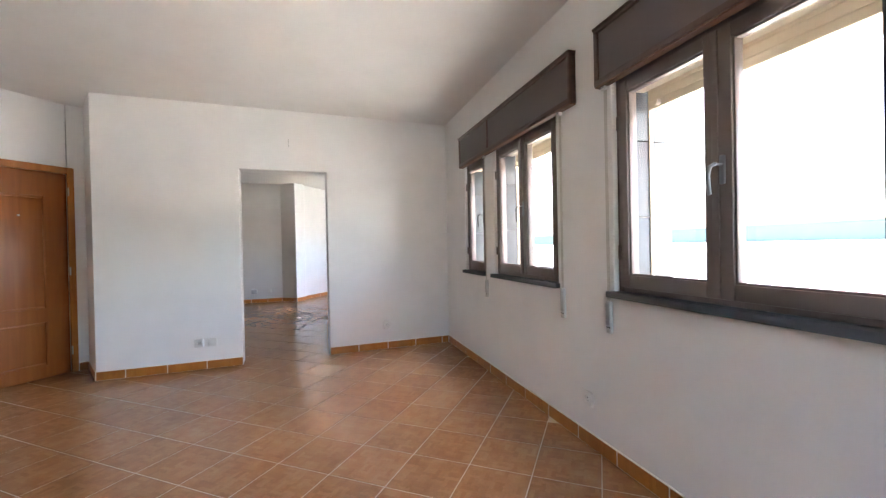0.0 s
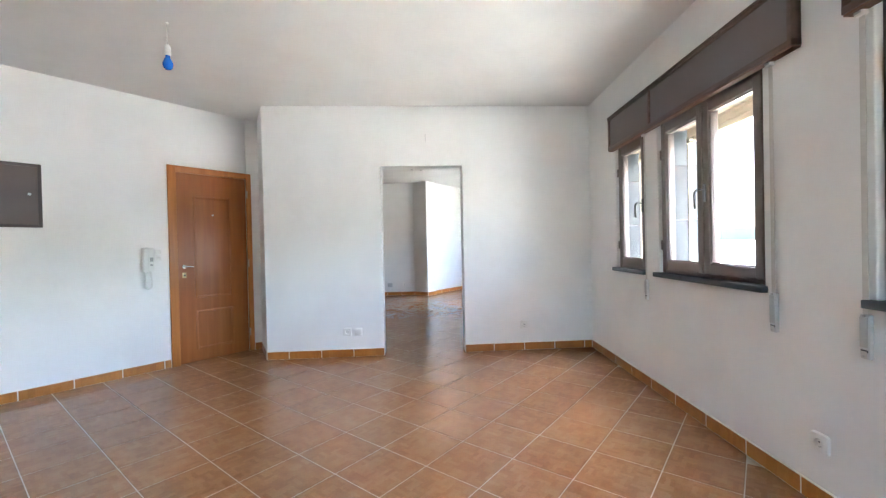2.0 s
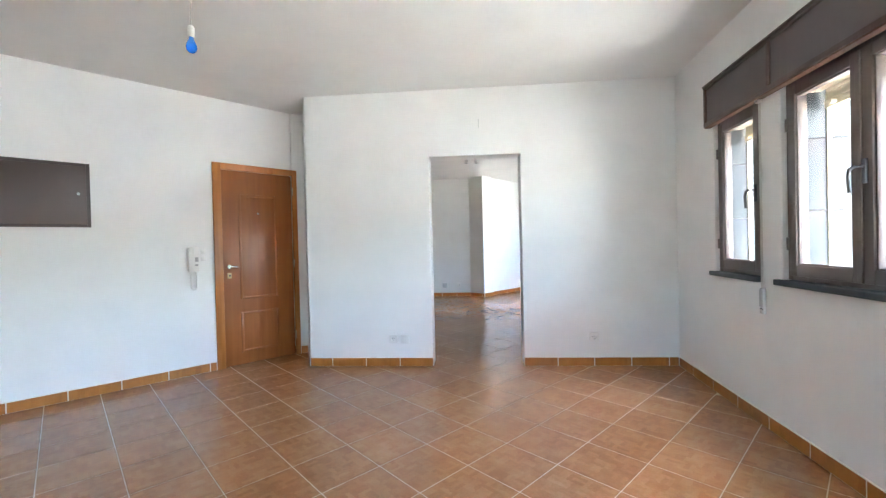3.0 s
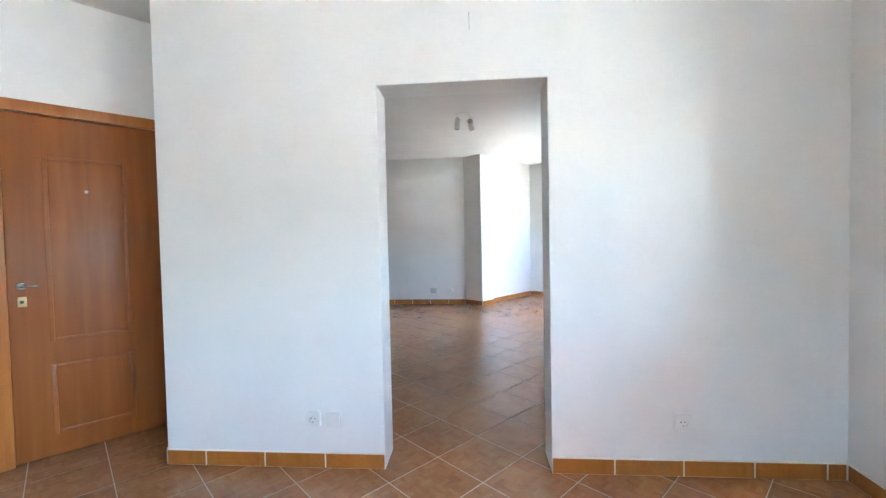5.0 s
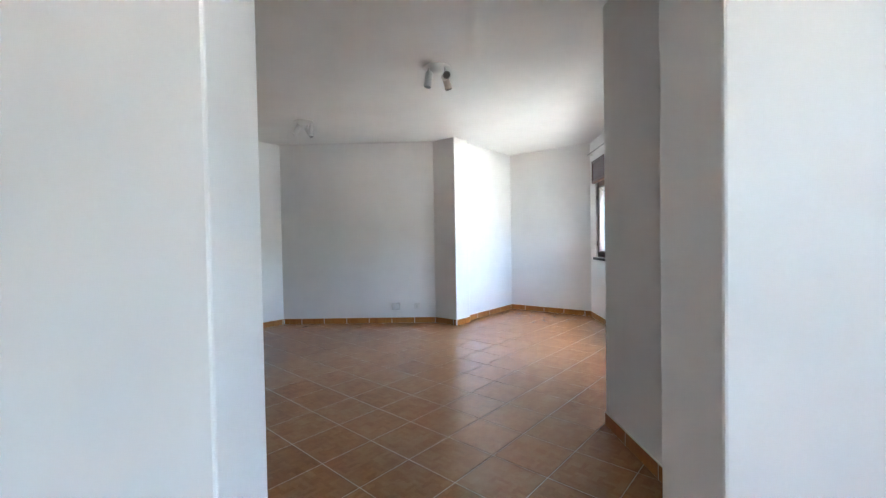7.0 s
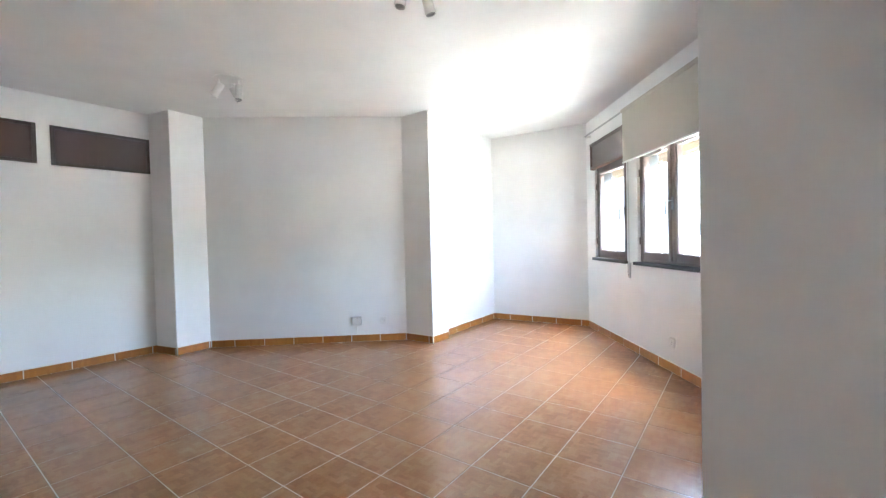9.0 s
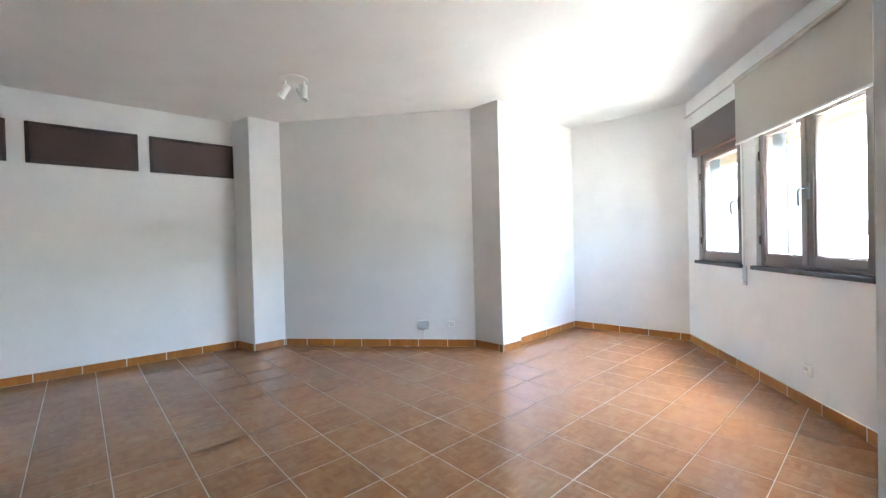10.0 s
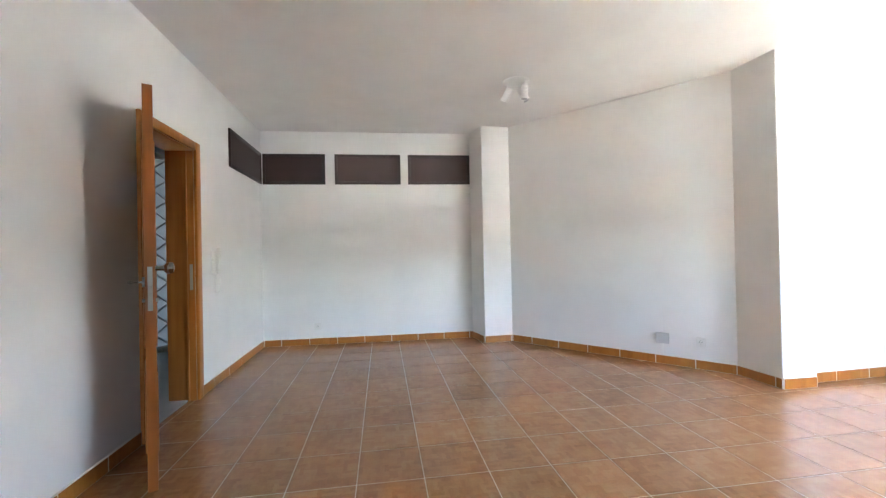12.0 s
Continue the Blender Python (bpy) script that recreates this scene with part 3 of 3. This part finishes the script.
part("stop", boxes((1.797, -0.06, 0.0, 1.809, -0.045, 1.945), (2.441, -0.06, 0.0, 2.453, -0.045, 1.945), bevel=0.002), TRIMWOOD, d2)
part("strike_plate", boxes((1.796, -0.034, 0.86, 1.7985, -0.012, 1.06)), STEEL, d2)
OPEN = pose(2.478, 0.010, 0.006, 0, 0, 27.6)
lf2 = door_leaf(d2, 0.70, 1.945, 0.042)
lf2.matrix_basis = OPEN
part("lock_face", boxes((0.699, 0.011, 0.86, 0.7025, 0.031, 1.07)), STEEL, lf2, "steel lock face plate")
for z in (0.90, 0.935, 0.97):
    part("bolt", boxes((0.70, 0.014, z - 0.008, 0.712, 0.028, z + 0.008), bevel=0.002), STEEL, lf2)
k2 = part("knob", lathe([(0.013, 0.0), (0.013, 0.035), (0.026, 0.045), (0.031, 0.06), (0.026, 0.075), (0.008, 0.081)]), POLISHED, lf2, "round polished steel knob", pose(0.635, 0.042, 1.06, -90))
part("lever", bar([(0.635, 0.0, 0.995), (0.635, -0.055, 0.995), (0.60, -0.06, 0.995), (0.53, -0.058, 0.992)], 0.009), STEEL, lf2)
part("rose", tube(bmesh.new(), (0.635, 0.0, 0.995), (0.635, -0.01, 0.995), 0.024, 18), STEEL, lf2)
part("key_cylinder", tube(bmesh.new(), (0.635, -0.012, 0.905), (0.635, 0.054, 0.905), 0.009, 14), STEEL, lf2)

# glazed street door with black lattice, seen through the open door
gd = thing("street_door", line((-6.9, 1.75), 90), "white glazed street door with black iron lattice", "door")
part("door_frame", ring(0.0, 0.0, 1.5, 2.35, 0.06, 0.05, 0.12), WHITEPL, gd)
p = part("pane", boxes((0.06, 0.10, 0.06, 1.44, 0.106, 2.29)), FROST, gd, "dim frosted glass panel", smooth=False)
for k in range(9):
    z = 0.08 + k * 0.245
    for x in (0.09, 0.39, 0.69, 0.99):
        part("lattice_bar", tube(bmesh.new(), (x, 0.072, z), (x + 0.29, 0.072, z + 0.24), 0.010, 8), IRON, gd)
        part("lattice_bar", tube(bmesh.new(), (x, 0.052, z + 0.24), (x + 0.29, 0.052, z), 0.010, 8), IRON, gd)
for x in (0.08, 0.385, 0.685, 0.985, 1.29):
    part("upright_bar", tube(bmesh.new(), (x, 0.062, 0.06), (x, 0.062, 2.29), 0.009, 8), IRON, gd)

# ---- dark transom panels high on the walls ----
def transom(m, a, b, side):
    y0, y1 = sorted((0.002 * side, 0.022 * side))
    t = thing("transom_window", m, "dark brown transom window high on the white wall", "transom window", "transom windows in a row")
    part("frame", ring(a, 1.982, b, 2.357, 0.03, y0, y1, 0.004), PANELRIM, t)
    y0, y1 = sorted((0.002 * side, 0.010 * side))
    part("pane", boxes((a + 0.028, y0, 2.01, b - 0.028, y1, 2.329)), TRANSOM, t, "dark reddish-brown pane", smooth=False)
    y0, y1 = sorted((0.010 * side, 0.015 * side))
    part("bead", ring(a + 0.03, 2.012, b - 0.03, 2.327, 0.007, y0, y1, 0.002), PANELRIM, t)


for a, b in ((0.03, 0.77), (0.886, 1.70), (1.795, 2.59)):
    transom(hiw, a, b, -1)
transom(dr2, 0.03, 1.05, 1)

# ---- fixtures on the walls ----
def socket(m, s, z, side, blank=False):
    t = thing("wall_socket", m @ pose(s, 0, z, 0, 0, 0 if side < 0 else 180), "white plastic " + ("blank wall plate" if blank else "wall socket with round well"), "socket", "wall sockets")
    if blank:
        part("plate", boxes((-0.041, -0.011, -0.041, 0.041, 0.0, 0.041), bevel=0.004), WHITEPL, t)
        part("cover", boxes((-0.033, -0.015, -0.033, 0.033, -0.010, 0.033), bevel=0.003), WHITEPL, t)
        return
    n, bm, loops = 32, bmesh.new(), []
    for half, radius, y in ((0.041, 0, 0.0), (0.041, 0, -0.010), (0.038, 0, -0.014), (0, 0.0222, -0.014), (0, 0.0215, -0.0165), (0, 0.0195, -0.0165), (0, 0.0188, -0.002)):
        ring_ = []
        for k in range(n):
            c, q = math.cos(2 * math.pi * (k + 0.5) / n), math.sin(2 * math.pi * (k + 0.5) / n)
            f = half / max(abs(c), abs(q)) if half else radius
            ring_.append(bm.verts.new((c * f, y, q * f)))
        loops.append(ring_)
    for a, b in zip(loops, loops[1:]):
        for k in range(n):
            bm.faces.new((a[k], a[(k + 1) % n], b[(k + 1) % n], b[k]))
    bm.faces.new(loops[-1])
    part("plate", bm, WHITEPL, t)
    # black discs colour in the shade of the contact holes; no holes are cut
    for x in (-0.0095, 0.0095):
        part("contact_hole_shade", tube(bmesh.new(), (x, -0.002, 0), (x, -0.0032, 0), 0.0034, 10), BLACKISH, t)
    for z in (-0.0165, 0.0165):
        part("earth_clip", boxes((-0.003, -0.012, z - 0.002, 0.003, -0.002, z + 0.002), bevel=0.0008), STEEL, t)


socket(front, 0.83, 0.264, -1)
socket(front, 0.945, 0.26, -1, True)
socket(front, 2.722, 0.272, -1)
socket(fac, -2.723, 0.275, 1)
socket(fac, 3.64, 0.255, 1)
socket(back, 1.985, 0.245, -1)
socket(hiw, 0.641, 0.222, -1)
jb = thing("junction_box", back @ pose(1.673, 0, 0.247), "pale grey plastic junction box with a short cable", "junction box")
part("body", boxes((-0.056, -0.024, -0.05, 0.056, 0.0, 0.05), bevel=0.005), PALEGREY, jb)
part("lid", boxes((-0.05, -0.029, -0.044, 0.05, -0.024, 0.044), bevel=0.003), PALEGREY, jb)
part("cable", bar([(0, -0.01, -0.05), (0.002, -0.011, -0.08), (-0.002, -0.008, -0.12), (0.0, -0.01, -0.165)], 0.004, 8), WHITEPL, jb)

eb = thing("meter_cabinet", left, "brown metal electricity cabinet set in the wall", "meter cabinet")
part("rim", ring(-1.72, 1.372, -1.088, 1.886, 0.024, -0.02, -0.001, 0.003), PANELRIM, eb)
part("door", boxes((-1.697, -0.014, 1.395, -1.111, -0.002, 1.863), bevel=0.002), PANEL, eb)
part("latch", tube(bmesh.new(), (-1.16, -0.014, 1.64), (-1.16, -0.024, 1.64), 0.011, 16), STEEL, eb, "small bright latch")


def intercom(m, s, side):
    """A wall telephone: slim base, handset and a looped cord."""
    t = thing("intercom", m @ pose(s, 0, 0, 0, 0, 0 if side < 0 else 180), "white intercom telephone with looped cord", "intercom", "intercoms")
    part("base", boxes((-0.047, -0.032, 0.968, 0.047, 0.0, 1.192), bevel=0.008), WHITEPL, t)
    part("handset", boxes((-0.047, -0.062, 0.962, -0.002, -0.034, 1.196), bevel=0.012), WHITEPL, t)
    part("earpiece", boxes((-0.045, -0.07, 1.13, -0.004, -0.03, 1.19), bevel=0.01), WHITEPL, t)
    part("button", boxes((0.012, -0.038, 1.02, 0.036, -0.031, 1.035), bevel=0.002), GREYPL, t)
    part("name_plate", boxes((0.012, -0.036, 1.06, 0.038, -0.031, 1.10), bevel=0.001), GREYPL, t)
    loop = [(-0.022 * math.cos(radians(k * 18)), -0.026, 0.826 - 0.026 * math.sin(radians(k * 18))) for k in range(11)]
    part("cord", bar([(-0.016, -0.03, 0.972), (-0.022, -0.028, 0.93), *loop, (0.022, -0.026, 0.93), (0.012, -0.02, 0.972)], 0.0085, 8), WHITEPL, t, "coiled white cord")


intercom(left, -0.375, -1)
tp = thing("switch_plate", left @ pose(-0.288, 0, 1.117), "two small white bell switches stacked on the wall", "switch")
part("upper_plate", boxes((-0.022, -0.014, 0.012, 0.022, 0, 0.055), bevel=0.003), WHITEPL, tp)
part("lower_plate", boxes((-0.022, -0.014, -0.055, 0.022, 0, -0.012), bevel=0.003), WHITEPL, tp)
part("rocker", boxes((-0.012, -0.018, 0.022, 0.012, -0.013, 0.046), bevel=0.002), WHITEPL, tp)
part("rocker", boxes((-0.012, -0.018, -0.046, 0.012, -0.013, -0.022), bevel=0.002), WHITEPL, tp)
intercom(dr2, 1.425, 1)

nail = thing("wall_nail", front @ pose(1.698, 0, 2.30), "thin nail with a short thread on the wall", "nail")
part("shank", tube(bmesh.new(), (0, 0, 0.03), (0, -0.02, 0.032), 0.0025, 8), STEEL, nail)
part("thread", tube(bmesh.new(), (0, -0.01, 0.03), (0.001, -0.004, -0.045), 0.0015, 6), GREYPL, nail)

# ---- lamps ----
bulb = thing("hanging_bulb", pose(-3.338, -1.617, H), "blue light bulb hanging in a white socket", "lamp")
part("rosette", lathe([(0.010, 0.0), (0.010, -0.006), (0.004, -0.012)], 16), WHITEPL, bulb)
part("wire", bar([(0, 0, -0.008), (0.003, 0.001, -0.05), (-0.002, 0, -0.10), (0.002, 0, -0.155)], 0.0022, 8), GREYPL, bulb)
part("lamp_holder", lathe([(0.008, -0.145), (0.017, -0.152), (0.019, -0.17), (0.019, -0.21), (0.016, -0.215)]), WHITEPL, bulb, "white plastic socket")
part("bulb_glass", lathe([(0.0135, -0.215), (0.0145, -0.228), (0.022, -0.244), (0.029, -0.262), (0.030, -0.275), (0.026, -0.292), (0.015, -0.304), (0.003, -0.308)]), BLUEGL, bulb, "deep blue glass bulb")


def spot_lamp(x, y, turn, heads):
    """A round ceiling plate with three swivelling white cylinders."""
    t = thing("ceiling_spotlight", pose(x, y, H, 0, 0, turn), "white ceiling spotlight with three swivel heads, off", "ceiling lamp", "ceiling spotlights")
    part("base_plate", lathe([(0.112, 0.0), (0.116, -0.003), (0.114, -0.009), (0.100, -0.014), (0.02, -0.018)], 40), WHITEPL, t)
    for a, tilt, yaw in heads:
        ax, ay = 0.078 * math.cos(radians(a)), 0.078 * math.sin(radians(a))
        part("stem", tube(bmesh.new(), (ax, ay, -0.012), (ax, ay, -0.055), 0.008, 14), WHITEPL, t)
        hd = part("spot_head", lathe([(0.012, 0.062), (0.026, 0.058), (0.030, 0.048), (0.030, -0.05), (0.034, -0.054), (0.034, -0.066), (0.029, -0.066), (0.027, -0.045), (0.004, -0.04)]), WHITEPL, t,
                  m=pose(ax, ay, -0.088) @ pose(0, 0, 0, 0, 0, yaw) @ pose(0, 0, 0, 0, tilt, 0) @ pose(0, 0, -0.018))
        part("reflector", lathe([(0.025, 0.0), (0.025, -0.004), (0.001, -0.004)], 20), LEVERGREY, hd, "dull reflector", pose(0, 0, -0.046))
        part("lens_ring", lathe([(0.0285, 0.0), (0.0285, -0.012), (0.0245, -0.012), (0.0235, 0.0)], 20), GREYPL, hd, "grey ring round the lens", pose(0, 0, -0.0555))


spot_lamp(-1.512, 2.60, 0, ((205, 8, 0), (325, 76, 95), (15, 16, 200)))
spot_lamp(-3.02, 4.12, 0, ((10, 4, 0), (75, 28, 200), (190, 38, 350)))

# ---- skirting tiles ----
def skirting(name, m, s0, s1, side, first=0.0, e=0.009):
    """Tiles stood along the foot of a wall, with pale joints behind and a caulked top."""
    y = sorted((0.0, side * (e - 0.0015)))
    base = new(name, mesh_of(name, boxes((s0, y[0], -0.004, s1, y[1], 0.083)), CAULK))
    base.matrix_basis = m
    tagged(base, "terracotta skirting tiles with white joints", "skirting", kind="structure")
    s = s0 + first if first else s0
    cuts = [s0] + ([s] if first else [])
    while cuts[-1] + 0.334 < s1 - 0.02:
        cuts.append(cuts[-1] + 0.334)
    cuts.append(s1)
    yy = sorted((side * 0.001, side * e))
    shared = {}
    for a, b in zip(cuts, cuts[1:]):
        w = round(b - a - 0.008, 3)
        if w < 0.012:
            continue
        if w not in shared:
            shared[w] = mesh_of("skirting_tile", boxes((-w / 2, yy[0], 0.001, w / 2, yy[1], 0.078), bevel=0.0015), SKIRT)
        ob = new("skirting_tile", shared[w])
        ob.parent = base
        ob.matrix_basis = pose((a + b) / 2, 0, random.uniform(-0.0006, 0.0006))


def skirt_between(name, a, b, side=-1, first=0.0):
    skirting(name, line(a, angle_of(a, b)), 0.0, dist(a, b), side, first)


skirting("baseboard_front_west", front, 0.0, 1.216, -1, 0.225)
skirting("baseboard_front_east", front, 2.08, 3.48, -1, 0.31)
skirting("baseboard_facade_south", fac, -6.4, -0.012, 1, 0.1)
skirting("baseboard_entrance", left, -4.8, -0.198, -1, 0.2)
skirt_between("baseboard_corner", (-3.535, 0.442), C2)
skirt_between("baseboard_return", C2, A_L)
skirting("baseboard_high_windows", hiw, 0.012, dist(C_C, PB_L), -1, 0.2)
skirting("baseboard_inner_door", dr2, 0.012, 1.711, 1, 0.12)
skirting("baseboard_inner_door_south", dr2, 2.536, 4.6, 1, 0.3)
skirt_between("baseboard_pillar_a", PB_L, PB)
skirt_between("baseboard_pillar_b", PB, PB_R)
skirting("baseboard_back", back, 0.012, dist(PB_R, PA_L) - 0.004, -1, 0.26)
skirt_between("baseboard_pillar_c", PA_L, PA)
skirt_between("baseboard_pillar_d", PA, PA_R)
skirt_between("baseboard_nook_west", PA_S, C_A, -1, 0.2)
skirt_between("baseboard_nook_east", C_A, C_B, -1, 0.25)
skirting("baseboard_facade_north", fac, 1.98, 5.47, 1, 0.2)
skirt_between("baseboard_block", JOG0, JOG, 1)
skirt_between("baseboard_block_end", JOG, (0.49, 1.733), 1)

# ---- floor tiles, laid at 45 degrees ----
PITCH = 0.33
ORIGIN = (-2.0, -2.1)
ROOM_1 = [(-7.4, -6.6), (-0.6, -6.6), R, (-0.5, 0.0), A_L, C2, (-3.55, 0.46), (-7.4, -3.4)]
ROOM_2 = [(-0.54, 0.0), JOG, (0.49, 1.72), C_B, C_A, PA_S, PA, PA_L, PB_R, PB, PB_L, C_C, (-2.75, 0.02), (-2.4, -0.3), (-1.0, -0.3)]


def inside(p, poly, slack=0.17):
    hit = False
    near = 9.0
    n = len(poly)
    for i in range(n):
        (x0, y0), (x1, y1) = poly[i], poly[(i + 1) % n]
        if (y0 > p[1]) != (y1 > p[1]) and p[0] < (x1 - x0) * (p[1] - y0) / (y1 - y0) + x0:
            hit = not hit
        dx, dy = x1 - x0, y1 - y0
        k = max(0, min(1, ((p[0] - x0) * dx + (p[1] - y0) * dy) / (dx * dx + dy * dy)))
        near = min(near, math.hypot(p[0] - x0 - k * dx, p[1] - y0 - k * dy))
    return hit or near < slack


def tile_mesh():
    """A square tile with a softened rim, lying flat."""
    bm = bmesh.new()
    h = PITCH / 2 - 0.0026
    rows = [(h, -0.006), (h, -0.0009), (h - 0.0014, 0.0)]
    rings = [[bm.verts.new((sx * r, sy * r, z)) for sx, sy in ((-1, -1), (1, -1), (1, 1), (-1, 1))] for r, z in rows]
    for a, b in zip(rings, rings[1:]):
        for k in range(4):
            bm.faces.new((a[k], a[(k + 1) % 4], b[(k + 1) % 4], b[k]))
    bm.faces.new(rings[-1])
    return mesh_of("floor_tile", bm, TILE)


TILE_MESH = tile_mesh()
rest_v, rest_f = [], []
C45 = math.sqrt(0.5)
TURN = pose(0, 0, 0, 0, 0, -45)
for u in range(-34, 30):
    for v in range(-24, 34):
        cx = ORIGIN[0] + (u + 0.5 - v - 0.5) * PITCH * C45
        cy = ORIGIN[1] + (u + 0.5 + v + 0.5) * PITCH * C45
        if not (inside((cx, cy), ROOM_1) or inside((cx, cy), ROOM_2)):
            continue
        m = pose(cx, cy, random.uniform(-0.00012, 0.00012), random.uniform(-0.025, 0.025), random.uniform(-0.025, 0.025), 45 + 90 * random.randrange(4))
        if -3.4 < cy < 3.9 and -3.6 < cx < 0.3:
            ob = new("floor_tile", TILE_MESH)
            ob.parent = floor
            ob.matrix_basis = m
        else:
            k = len(rest_v)
            rest_v += [TURN @ m @ vert.co for vert in TILE_MESH.vertices]
            rest_f += [[k + i for i in p.vertices] for p in TILE_MESH.polygons]
me = bpy.data.meshes.new("floor_tiles")
me.from_pydata(rest_v, [], rest_f)
me.materials.append(TILE)
far_tiles = new("floor_tiles", me)
far_tiles.parent = floor
far_tiles.matrix_basis = TURN.inverted()
tagged(far_tiles, kind="stuff")
